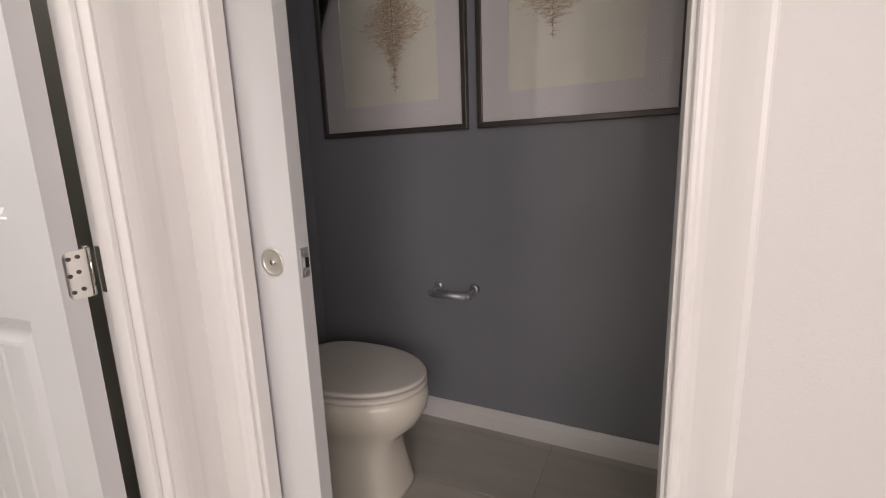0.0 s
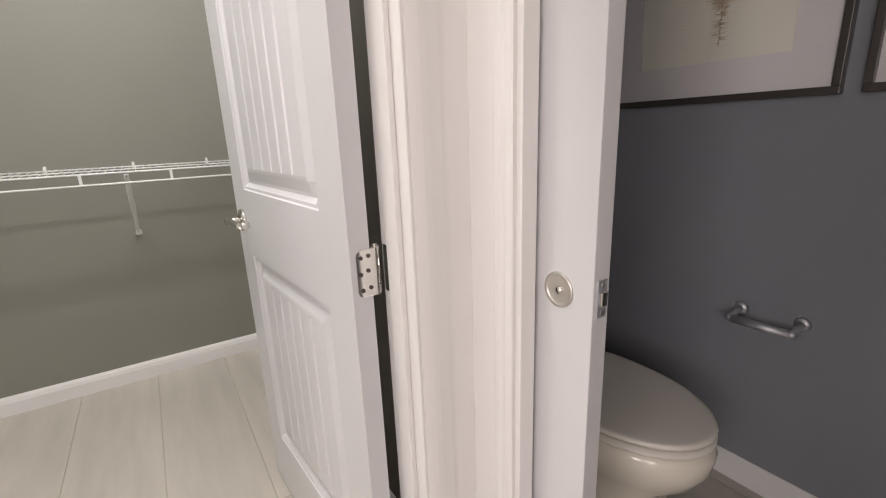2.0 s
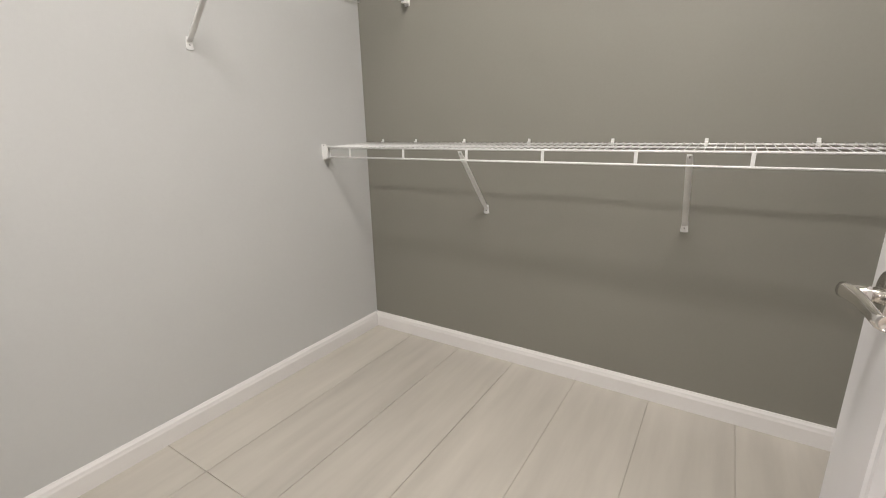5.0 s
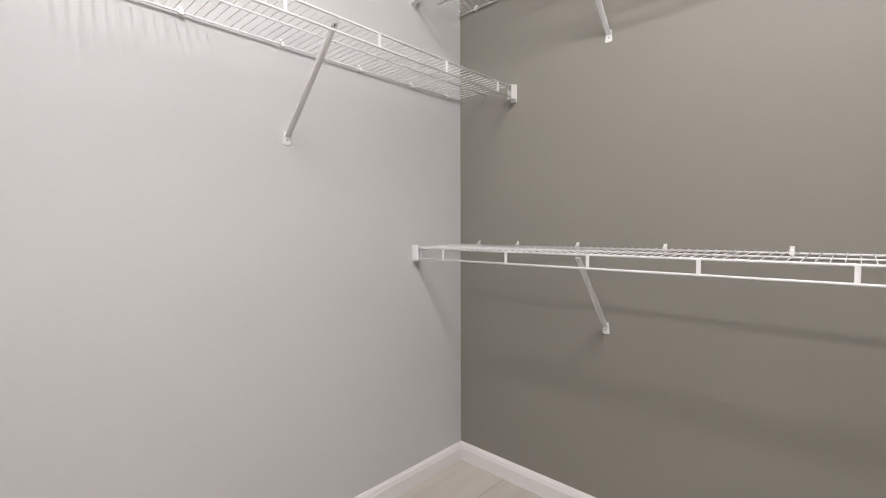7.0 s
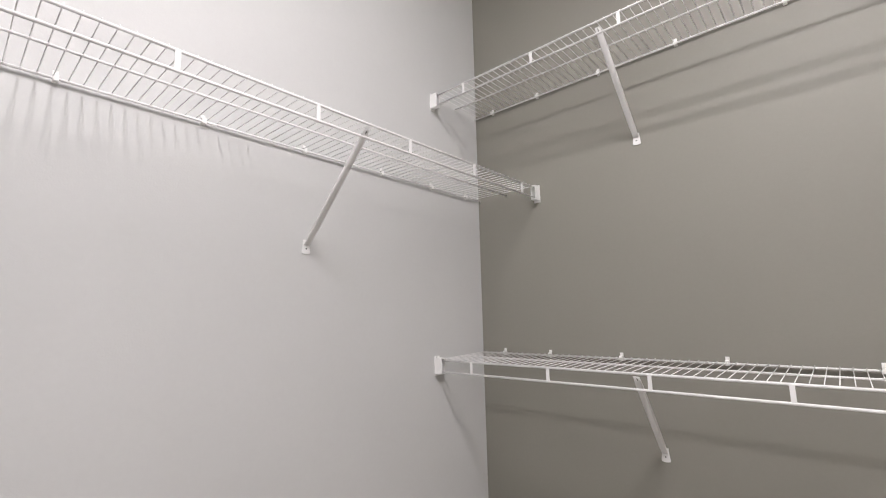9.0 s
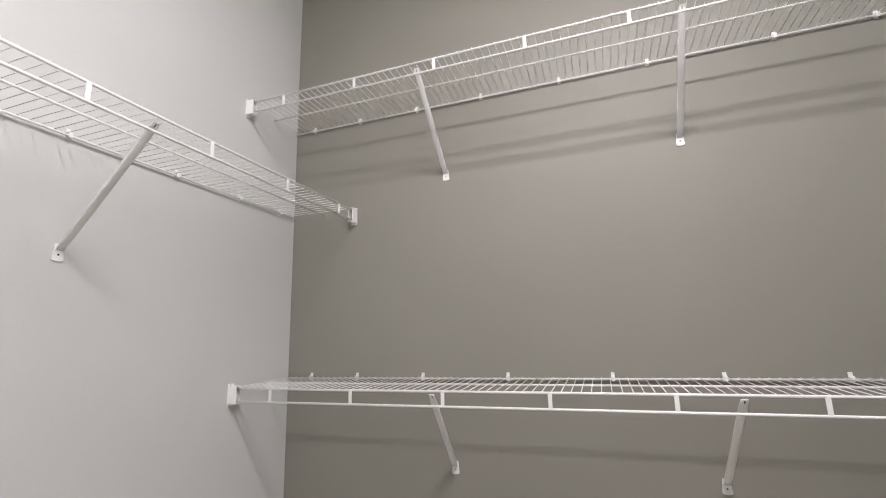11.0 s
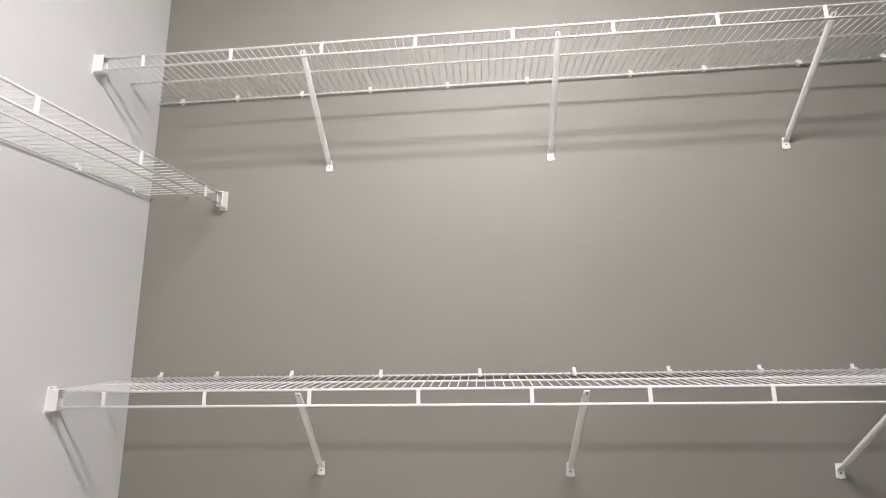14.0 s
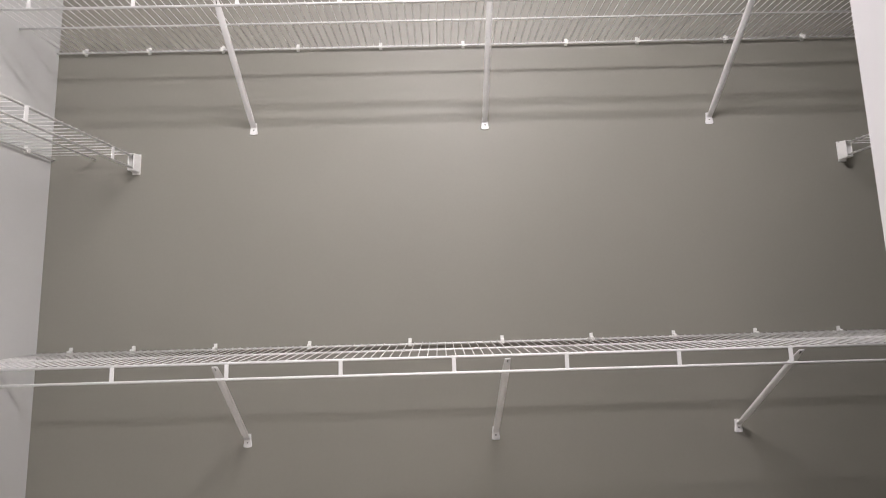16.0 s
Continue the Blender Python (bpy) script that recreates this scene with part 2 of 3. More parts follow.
def trim_piece(name, bm, label):
    return structure(name, bm, TRIM, label, "trim")


# worn, thickly painted profiles round the corner between the two doorways
BROAD = [(0, 0), (0, 0.0035), (0.002, 0.0050), (0.006, 0.0078), (0.011, 0.0105), (0.017, 0.0122), (0.030, 0.0128), (0.034, 0.0122), (0.037, 0.0122), (0.041, 0.0132), (0.054, 0.0152), (0.064, 0.0162), (0.070, 0.0160), (0.070, 0)]
RIDGED = [(0, 0), (0, 0.009), (0.003, 0.0112), (0.010, 0.0118), (0.014, 0.0100), (0.018, 0.0100), (0.022, 0.0122), (0.027, 0.0126), (0.031, 0.0108), (0.036, 0.0114), (0.046, 0.0138), (0.058, 0.0160), (0.066, 0.0168), (0.070, 0.0155), (0.070, 0)]


def casing(name, a, b, out, across, width=0.070, profile=CASING):
    k = width / 0.070
    trim_piece(name, moulding([(s * k, h) for s, h in profile], a, b, out, across), "white painted moulded door casing")


# closet doorway
casing("casing_closet_right", (EOUT, J1 + 0.006, 0), (EOUT, J1 + 0.006, HEAD + 0.08), (1, 0, 0), (0, 1, 0), PB - J1 - 0.006, BROAD)
casing("casing_closet_left", (EOUT, J0 - 0.006, 0), (EOUT, J0 - 0.006, HEAD + 0.08), (1, 0, 0), (0, -1, 0))
casing("casing_closet_head", (EOUT, J0 - 0.006, HEAD + 0.006), (EOUT, J1 + 0.006, HEAD + 0.006), (1, 0, 0), Z)
casing("casing_inner_right", (EIN, J1 + 0.006, 0), (EIN, J1 + 0.006, HEAD + 0.08), (-1, 0, 0), (0, 1, 0))
casing("casing_inner_left", (EINL, J0 - 0.006, 0), (EINL, J0 - 0.006, HEAD + 0.08), (-1, 0, 0), (0, -1, 0))
jamb = box(EIN - 0.002, EOUT + 0.002, J1, J1 + 0.018, 0, HEAD, 0.002)
add_box(jamb, EIN + 0.04, EOUT - 0.03, J1 - 0.011, J1, 0, HEAD - 0.011, 0.002)
trim_piece("jamb_closet_right", jamb, "white painted door jamb with a stop")
jamb = box(EINL - 0.002, EOUT + 0.002, J0 - 0.018, J0, 0, HEAD, 0.002)
add_box(jamb, EINL + 0.04, EOUT - 0.03, J0, J0 + 0.011, 0, HEAD - 0.011, 0.002)
trim_piece("jamb_closet_left", jamb, "white painted door jamb with a stop")
trim_piece("jamb_closet_head", box(EIN - 0.002, EOUT + 0.002, J0 - 0.018, J1 + 0.018, HEAD, HEAD + 0.018), "white painted door head jamb")
# the plate's dark reflection is put into its colour with pewter
bm = box(EINL - 0.001, EINL + 0.022, J0, J0 + 0.0022, 0.898, 0.960, 0.0008)
add_rod(bm, (EINL - 0.003, J0 - 0.003, 0.911), (EINL - 0.003, J0 - 0.003, 0.947), 0.0045, 12)
strike = tagged(new("strike_plate", mesh_of(bm, PEWTER)), "shiny metal strike plate in the closet jamb, dark reflection put into its colour", "strike plate")
# no opening is cut; a dark block gives the shade within it
part("strike_hole", box(EINL + 0.004, EINL + 0.014, J0 + 0.0014, J0 + 0.0028, 0.913, 0.945), DARK, strike, "dark block for the shade in the latch opening")
# toilet doorway
casing("casing_toilet_left", (P0 - 0.012, PB, 0), (P0 - 0.012, PB, HEAD + 0.08), (0, -1, 0), (-1, 0, 0), 0.098, RIDGED)
casing("casing_toilet_right", (P1 + 0.006, PB, 0), (P1 + 0.006, PB, HEAD + 0.08), (0, -1, 0), (1, 0, 0))
casing("casing_toilet_head", (P0 - 0.006, PB, HEAD + 0.006), (P1 + 0.006, PB, HEAD + 0.006), (0, -1, 0), Z)
trim_piece("jamb_toilet_right", box(P1, P1 + 0.018, PB - 0.002, PT + 0.002, 0, HEAD, 0.002), "white painted door jamb")
jamb = box(P0 - 0.018, P0, PB - 0.002, PB + 0.030, 0, HEAD, 0.002)
add_box(jamb, P0 - 0.018, P0, PT - 0.030, PT + 0.002, 0, HEAD, 0.002)
trim_piece("jamb_toilet_left", jamb, "white split jamb of the pocket door")
trim_piece("jamb_toilet_head", box(P0 - 0.018, P1 + 0.018, PB - 0.002, PT + 0.002, HEAD, HEAD + 0.018), "white painted door head jamb")
casing("casing_toilet_inner", (P1 + 0.006, PT, 0), (P1 + 0.006, PT, HEAD + 0.08), (0, 1, 0), (1, 0, 0))

# ---- closet door ----


def panel_mesh(width, height, boards):
    """A moulded panel, its face towards -y, with sunk edges and grooved boards."""
    offs = [0, 0.003, 0.010, 0.020, 0.027, 0.052, 0.060]
    us = offs + [width - o for o in offs]
    vs = sorted(offs + [0.070, height - 0.070] + [height - o for o in offs])
    inner0, inner1 = 0.060, width - 0.060
    step = (inner1 - inner0) / boards
    grooves = [inner0 + k * step for k in range(1, boards)]
    for g in grooves:
        us += [g - 0.007, g - 0.002, g + 0.002, g + 0.007]
    us = sorted(us)

    def depth(u, v):
        d = min(u, width - u, v, height - v)
        h = np.interp(d, offs, [0, -0.003, -0.0035, -0.012, -0.012, -0.004, -0.003])
        if d > 0.0595:
            near = min(abs(u - g) for g in grooves)
            end = min(1.0, max(0.0, (min(v, height - v) - 0.060) / 0.010))
            h -= 0.0060 * max(0.0, 1 - max(0.0, near - 0.002) / 0.005) * end
        return -h

    bm = bmesh.new()
    grid = [[bm.verts.new((u, depth(u, v), v)) for u in us] for v in vs]
    for a, b in zip(grid, grid[1:]):
        for k in range(len(us) - 1):
            bm.faces.new((a[k], a[k + 1], b[k + 1], b[k]))
    return bm


LEAF, THICK, LOW = 0.744, 0.039, 0.012
door = thing("closet_door", pose(-0.642, 0.517, 0, 0, 0, 180 + 4.5), "white two-panel plank door standing open into the closet", "door")
# local: x from the hinge edge to the free edge, y towards the hidden face turned by the half turn


def leaf_box(name, x0, x1, z0, z1):
    return part(name, box(x0, x1, -THICK, 0, z0, z1), DOORP, door)


ST, UP0, UP1, LO0, LO1, TOP = 0.112, 1.012, 1.915, 0.215, 0.822, 2.035
leaf_box("stile", 0, ST, LOW, TOP)
leaf_box("stile", LEAF - ST, LEAF, LOW, TOP)
for z0, z1 in ((LOW, LO0), (LO1, UP0), (UP1, TOP)):
    leaf_box("rail", ST, LEAF - ST, z0, z1)
for name, z0, z1 in (("lower_panel", LO0, LO1), ("upper_panel", UP0, UP1)):
    pm = mesh_of(panel_mesh(LEAF - 2 * ST, z1 - z0, 6), DOORP, False, "panel")
    part(name, pm, DOORP, door, "sunk panel with vertical plank grooves", where=Matrix.Translation((LEAF - ST, 0, z0)) @ Matrix.Rotation(math.pi, 4, "Z"))
    part(name + "_back", box(ST, LEAF - ST, -THICK + 0.004, -0.020, z0, z1), DOORP, door)


def hinge_leaf(sx, w):
    """A hinge leaf in the xz plane with two rounded corners, thin in y."""
    h, r = 0.088, 0.013
    pts = [(0, -h / 2)] + [(w - r + r * math.sin(a), -h / 2 + r - r * math.cos(a)) for a in np.linspace(0, math.pi / 2, 7)]
    pts += [(w - r + r * math.cos(a), h / 2 - r + r * math.sin(a)) for a in np.linspace(0, math.pi / 2, 7)] + [(0, h / 2)]
    return loft([[(sx * x, y, z) for x, z in pts] for y in (0, 0.0022)])


for zc in (0.30, 0.910, 1.80):
    hinge = part("hinge", rod((0, 0, zc - 0.044), (0, 0, zc + 0.044), 0.0075, 16), CHROME, door, "satin chrome butt hinge", True, where=Matrix.Translation((0.010, -THICK - 0.016, 0)))
    part("pin_tip", rod((0, 0, zc + 0.044), (0, 0, zc + 0.048), 0.0048, 10), CHROME, hinge, smooth=True)
    part("pin_tip", rod((0, 0, zc - 0.049), (0, 0, zc - 0.044), 0.0048, 10), PEWTER, hinge, smooth=True)
    for k in range(1, 5):
        part("knuckle_joint", rod((0, 0, zc - 0.0444 + 0.0176 * k), (0, 0, zc - 0.0436 + 0.0176 * k), 0.0078, 16), PEWTER, hinge, smooth=True)
    # one leaf on the door's hinge edge, the other on the jamb
    part("door_leaf", hinge_leaf(1, 0.041), CHROME, hinge, where=Matrix.Translation((-0.0103, 0.004, zc)) @ Matrix.Rotation(math.pi / 2, 4, "Z"))
    part("knuckle_strap", box(-0.0125, 0.001, 0.0035, 0.0062, zc - 0.043, zc + 0.043), CHROME, hinge)
    for dy, dz in ((0.036, 0.030), (0.038, 0.0), (0.036, -0.030), (0.021, 0.032), (0.023, 0.005), (0.020, -0.027)):
        part("screw", rod((-0.0142, dy, zc + dz), (-0.0123, dy, zc + dz), 0.0038, 10), PEWTER, hinge)
    part("jamb_leaf", hinge_leaf(-1, 0.033), CHROME, hinge, where=Matrix.Translation((0.002, -0.0200, zc)) @ Matrix.Rotation(radians(-4.5), 4, "Z"))
    for dx, dz in ((0.020, 0.030), (0.024, 0), (0.020, -0.030)):
        part("screw", rod((-dx, -0.0185, zc + dz), (-dx, -0.0143, zc + dz), 0.0038, 10), PEWTER, hinge)

HZ, HX = 0.921, LEAF - 0.064


def lever(side):
    """side 1: the face at y = 0; -1: the far face."""
    y0 = 0.0 if side > 0 else -THICK
    s = side
    rose = part("rose", rod((HX, y0, HZ), (HX, y0 + s * 0.008, HZ), 0.033, 28, 0.030), CHROME, door, "round satin chrome rose", True)
    part("neck", rod((HX, y0 + s * 0.008, HZ), (HX, y0 + s * 0.040, HZ), 0.010, 14), CHROME, rose, smooth=True)
    rings = []
    for k in range(9):
        f = k / 8
        x = HX + 0.010 - 0.100 * f
        y = y0 + s * (0.044 - 0.006 * f * f)
        z = HZ + 0.006 * math.sin(f * math.pi)
        w, h = 0.0065 - 0.002 * f, 0.0105 - 0.002 * f
        rings.append([(x, y + w * math.cos(a), z + h * math.sin(a)) for a in np.linspace(0, 2 * math.pi, 12, endpoint=False)])
    # the end turns back towards the door
    bend = []
    for k in range(7):
        a0 = k / 6 * math.pi / 2
        cx, cy = HX - 0.089 - 0.012 * math.sin(a0), y0 + s * (0.026 + 0.012 * math.cos(a0) - (0.014 if k == 6 else 0))
        ux, uy = math.cos(a0), math.sin(a0)
        bend.append([(cx + 0.0045 * math.cos(a) * uy, cy + s * 0.0045 * math.cos(a) * ux, HZ + 0.0085 * math.sin(a)) for a in np.linspace(0, 2 * math.pi, 12, endpoint=False)])
    part("lever_handle", loft(rings + bend[1:]), CHROME, rose, "satin chrome lever with a returned end", True)



lever(1), lever(-1)
part("latch_plate", box(LEAF - 0.0004, LEAF + 0.0016, -0.030, -0.005, HZ - 0.028, HZ + 0.028), NICKEL, door, "satin latch plate")
part("latch_bolt", box(LEAF, LEAF + 0.011, -0.024, -0.011, HZ - 0.008, HZ + 0.008, 0.002), NICKEL, door)

# ---- pocket door ----
pocket = thing("pocket_door", pose(-0.322, 0.752, 0), "white pocket door slid almost fully into its wall", "sliding door")
part("leaf", box(-0.76, 0, 0, 0.035, 0.012, 2.035, 0.0015), DOORP, pocket)
PX, PZ = -0.064, 0.905
rings = []
for r, y in ((0.0285, 0.0), (0.0275, -0.0022), (0.0245, -0.0026), (0.0225, -0.001), (0.021, 0.0), (0.001, -0.0004)):
    rings.append([(PX + r * math.cos(a), y, PZ + r * math.sin(a)) for a in np.linspace(0, 2 * math.pi, 36, endpoint=False)])
pull = part("flush_pull", loft(rings), NICKEL, pocket, "round satin nickel flush pull", True)
part("thumb_turn", rod((PX + 0.002, -0.0004, PZ), (PX + 0.002, -0.0034, PZ), 0.0055, 14), CHROME, pull, smooth=True)
plate = part("edge_plate", box(-0.0005, 0.0022, 0.008, 0.028, PZ - 0.029, PZ + 0.029, 0.0008), DULL, pocket, "dark metal edge pull plate")
part("edge_pull", box(0.002, 0.0070, 0.0115, 0.0245, PZ - 0.011, PZ + 0.011, 0.002), CHROME, plate, "bright finger pull")
for dz in (0.021, -0.021):
    part("screw", rod((0.0021, 0.018, PZ + dz), (0.0031, 0.018, PZ + dz), 0.0034, 10), NICKEL, plate)

# ---- wire shelves ----
DEPTH, LIP = 0.305, 0.042
strut_mesh = mesh_of(box(-0.0053, 0.0053, -0.0012, 0.0012, -LIP, 0, 0.0004), WIRE, False, "lip_strut")


def clip_bm():
    bm = box(-0.0055, 0.0055, 0, 0.004, -0.008, 0.020, 0.0012)
    add_box(bm, -0.0055, 0.0055, 0.003, 0.014, 0.0052, 0.010, 0.0012)
    add_box(bm, -0.0055, 0.0055, 0.0115, 0.0145, -0.006, 0.009, 0.001)
    return bm


clip_mesh = mesh_of(clip_bm(), PLASTIC, False, "wall_clip")


def brace_mesh(rise, lean=0.0):
    a, b = Vector((0, 0.006, -0.292)), Vector((lean, DEPTH - 0.012, rise - 0.010))
    d = (b - a).normalized()
    n = d.cross(Vector((1, 0, 0)))
    rings = []
    for f, w, h in ((0, 0.0095, 0.0014), (0.05, 0.0095, 0.002), (0.10, 0.0102, 0.0052), (0.5, 0.0102, 0.0052), (0.9, 0.0102, 0.0052), (0.95, 0.0095, 0.002), (1, 0.0085, 0.0014)):
        c = a.lerp(b, f)
        rings.append([c + Vector((1, 0, 0)) * w * math.copysign(abs(math.cos(t)) ** 0.6, math.cos(t)) + n * h * math.copysign(abs(math.sin(t)) ** 0.6, math.sin(t)) for t in np.linspace(0.2, 0.2 + 2 * math.pi, 12, endpoint=False)])
    return mesh_of(loft(rings), WIRE, True, "brace_tube")


# a squarish pressed foot, a little wider and bowed at its lower edge
FOOT_OUT = [(-0.0098, -0.276), (0.0098, -0.276), (0.0112, -0.296), (0.0135, -0.312)] + [(0.0135 * x, -0.3165 - 0.0025 * (1 - x * x)) for x in np.linspace(0.95, -0.95, 7)] + [(-0.0135, -0.312), (-0.0112, -0.296)]
FOOT = mesh_of(loft([[(x * k, y, z) for x, z in FOOT_OUT] for y, k in ((0.0004, 1.0), (0.0028, 1.0), (0.0036, 0.93))]), WIRE, False, "foot_plate")
# holes are not cut: dark plugs give their shade
HOLE = mesh_of(rod((0, 0.003, -0.303), (0, 0.0042, -0.303), 0.0024, 12), DARK, False, "screw_hole")
TIPS = mesh_of(rod((0, DEPTH - 0.0215, -0.0205), (0, DEPTH - 0.0145, -0.0135), 0.0016, 10), DARK, False, "bolt_hole")


def end_mesh():
    bm = box(0, 0.0035, DEPTH - 0.016, DEPTH + 0.012, -LIP - 0.016, 0.016, 0.0012)
    add_box(bm, 0.003, 0.036, DEPTH + 0.0075, DEPTH + 0.0115, -LIP - 0.0085, 0.0095, 0.0012)
    add_box(bm, 0.003, 0.036, DEPTH - 0.0110, DEPTH - 0.0075, -LIP - 0.0085, 0.0095, 0.0012)
    add_box(bm, 0.003, 0.036, DEPTH - 0.0080, DEPTH + 0.0080, -LIP - 0.0085, -LIP - 0.0045, 0.001)
    add_box(bm, 0.003, 0.036, DEPTH - 0.0080, DEPTH + 0.0080, 0.0060, 0.0095, 0.001)
    add_box(bm, 0.003, 0.012, DEPTH - 0.0050, DEPTH + 0.0040, 0.0110, 0.0150, 0.001)
    return bm


END = mesh_of(end_mesh(), PLASTIC, False, "end_bracket")
ENDSCREW = mesh_of(rod((0.003, DEPTH + 0.002, 0.012), (0.0052, DEPTH + 0.002, 0.012), 0.0026, 10), PEWTER, False, "screw")


def wire_shelf(where, length, struts, clips, braces, label, rise=0.0):
    """Local: x along the wall, y out from it, z = 0 on the back rail; rise: how far the front stands above it."""
    wire_mesh = mesh_of(rod((0, 0.008, 0.0046), (0, DEPTH + 0.003, rise + 0.0046), 0.0012, 6), WIRE, True, "deck_wire")
    ob = thing("wire_shelf", where, label, "shelf", "wire closet shelves")
    a, b = 0.0012, length - 0.0012
    part("back_rail", rod((a, 0.010, 0), (b, 0.010, 0), 0.0032, 10), WIRE, ob, smooth=True)
    part("middle_rail", rod((a, 0.155, rise / 2), (b, 0.155, rise / 2), 0.0030, 10), WIRE, ob, smooth=True)
    part("front_rail", rod((a, DEPTH, rise), (b, DEPTH, rise), 0.0036, 10), WIRE, ob, smooth=True)
    part("lip_rail", rod((a, DEPTH + 0.002, rise - LIP), (b, DEPTH + 0.002, rise - LIP), 0.0036, 10), WIRE, ob, smooth=True)
    count = int((length - 0.03) / 0.0254)
    for k in range(count + 1):
        part("deck_wire", wire_mesh, WIRE, ob, where=Matrix.Translation((0.015 + 0.0254 * k, 0, 0)))
    for x in struts:
        part("lip_strut", strut_mesh, WIRE, ob, where=Matrix.Translation((x, DEPTH + 0.0035, rise)))
    for x in clips:
        part("wall_clip", clip_mesh, PLASTIC, ob, where=Matrix.Translation((x, 0, 0)))
    for x, lean in braces:
        br = part("brace", brace_mesh(rise, lean), WIRE, ob, "white diagonal support brace", where=Matrix.Translation((x, 0, 0)))
        part("foot_plate", FOOT, WIRE, br)
        part("screw_hole", HOLE, DARK, br)
        part("bolt_hole", TIPS, DARK, br, where=Matrix.Translation((lean, 0, rise)))
    for x, flip in ((0, 1), (length, -1)):
        e = part("end_bracket", END, PLASTIC, ob, "white plastic end bracket", where=Matrix.Translation((x, 0, rise)) @ Matrix.Diagonal((flip, 1, 1, 1)))
        part("screw", ENDSCREW, PEWTER, e)
    return ob


# on the west wall: x runs north to south there
WEST_L = NORTH - SOUTH


def west(z):
    return pose(BACK, NORTH, z, 0, 0, -90)


def north_to(ys):
    return [NORTH - y for y in ys]


STRUTS = north_to([-1.187 + 0.305 * k for k in range(10)])
LOW_BRACES = [(NORTH + 0.645, -0.028), (NORTH - 0.173, -0.008), (NORTH - 0.982, -0.009)]
HIGH_BRACES = [(NORTH + 0.648, 0.0), (NORTH - 0.178, 0.003), (NORTH - 0.988, 0.003)]
wire_shelf(west(1.045), WEST_L, STRUTS, north_to([-1.243, -1.034, -0.760, -0.444, -0.105, 0.207, 0.510, 0.792, 1.072, 1.359, 1.62]), LOW_BRACES, "white wire shelf with diagonal braces, low on the grey wall", -0.009)
wire_shelf(west(2.112), WEST_L, STRUTS, north_to([-1.260, -1.031, -0.765, -0.493, -0.192, 0.109, 0.487, 0.750, 1.076, 1.362, 1.60]), HIGH_BRACES, "white wire shelf with diagonal braces, high on the grey wall", 0.002)
SL = EINL - BACK
wire_shelf(pose(EINL, SOUTH, 1.717, 0, 0, 0) @ Matrix.Diagonal((-1, 1, 1, 1)), SL, [EINL - x for x in (-2.34, -2.035, -1.73, -1.425, -1.12, -0.815)], [EINL - x for x in (-2.365, -2.143, -1.878, -1.569, -1.275, -0.981, -0.75)], [(EINL - x, 0.0) for x in (-1.585, -0.80)], "white wire shelf with braces on the pale side wall", -0.002)
wire_shelf(pose(-1.24, NORTH, 1.70, 0, 0, 180), -1.24 - BACK, [-1.24 - x for x in (-2.34, -2.035, -1.73, -1.425)], [-1.24 - x for x in (-2.36, -2.1, -1.8, -1.5)], [(-1.24 - x, 0.0) for x in (-1.6,)], "white wire shelf on the far side wall")

# ---- closet ceiling light ----
cl = thing("ceiling_light", pose(LAMP[0], LAMP[1], CEIL), "long white fluorescent strip light on the closet ceiling, lit", "ceiling light")
part("housing", box(-0.08, 0.08, -0.51, 0.51, -0.028, 0, 0.004), TRIM, cl)
rings = []
for y in (-0.485, 0.485):
    rings.append([(0.07 * math.cos(a), y, -0.028 - 0.028 * math.sin(a)) for a in np.linspace(0, math.pi, 14)])
dome = part("diffuser", loft(rings), SHADE, cl, "glowing ribbed plastic cover", True)
dome.visible_shadow = False
for y in (-0.50, 0.485):
    part("end_cap", box(-0.075, 0.075, y, y + 0.015, -0.058, -0.028, 0.003), PLASTIC, cl)

# ---- toilet ----
TX, TY = -1.115, 1.245


def oval(cx, back, front, half, z, n=40, square=2.0, nose=2.0):
    """An egg-shaped ring: back and front reach from cx along x, half width along y."""
    pts = []
    for a in np.linspace(0, 2 * math.pi, n, endpoint=False):
        c, s = math.cos(a), math.sin(a)
        e = 2 / (square if c < 0 else nose)
        r = front if c > 0 else back
        pts.append((cx + r * math.copysign(abs(c) ** e, c), half * math.copysign(abs(s) ** e, s), z))
    return pts


toilet = thing("toilet", pose(TX, TY, 0), "white porcelain toilet with its lid closed", "toilet")
BOWL = 0.50
rings = [oval(0.40, 0.24, 0.288, 0.140, 0.0, square=3, nose=3.4), oval(0.40, 0.24, 0.286, 0.140, 0.015, square=3, nose=3.4), oval(0.40, 0.23, 0.266, 0.126, 0.10, square=3, nose=3.4), oval(0.41, 0.23, 0.248, 0.117, 0.18, square=3, nose=3.2),
         oval(0.43, 0.24, 0.256, 0.125, 0.225, square=3, nose=2.6), oval(0.45, 0.25, 0.29, 0.160, 0.27, square=2.6), oval(0.47, 0.26, 0.298, 0.180, 0.32, square=2.5), oval(0.48, 0.26, 0.295, 0.186, 0.36, square=2.5), oval(0.48, 0.26, 0.288, 0.182, 0.383, square=2.5), oval(0.48, 0.255, 0.275, 0.172, 0.388, square=2.5)]
part("bowl", loft(rings), CHINA, toilet, smooth=True)
rings = [oval(0.50, 0.235, 0.264, 0.178, 0.390, square=3), oval(0.50, 0.24, 0.270, 0.183, 0.394, square=3), oval(0.50, 0.24, 0.270, 0.183, 0.402, square=3), oval(0.50, 0.228, 0.256, 0.170, 0.4055, square=3)]
part("seat", loft(rings), SEAT, toilet, smooth=True)
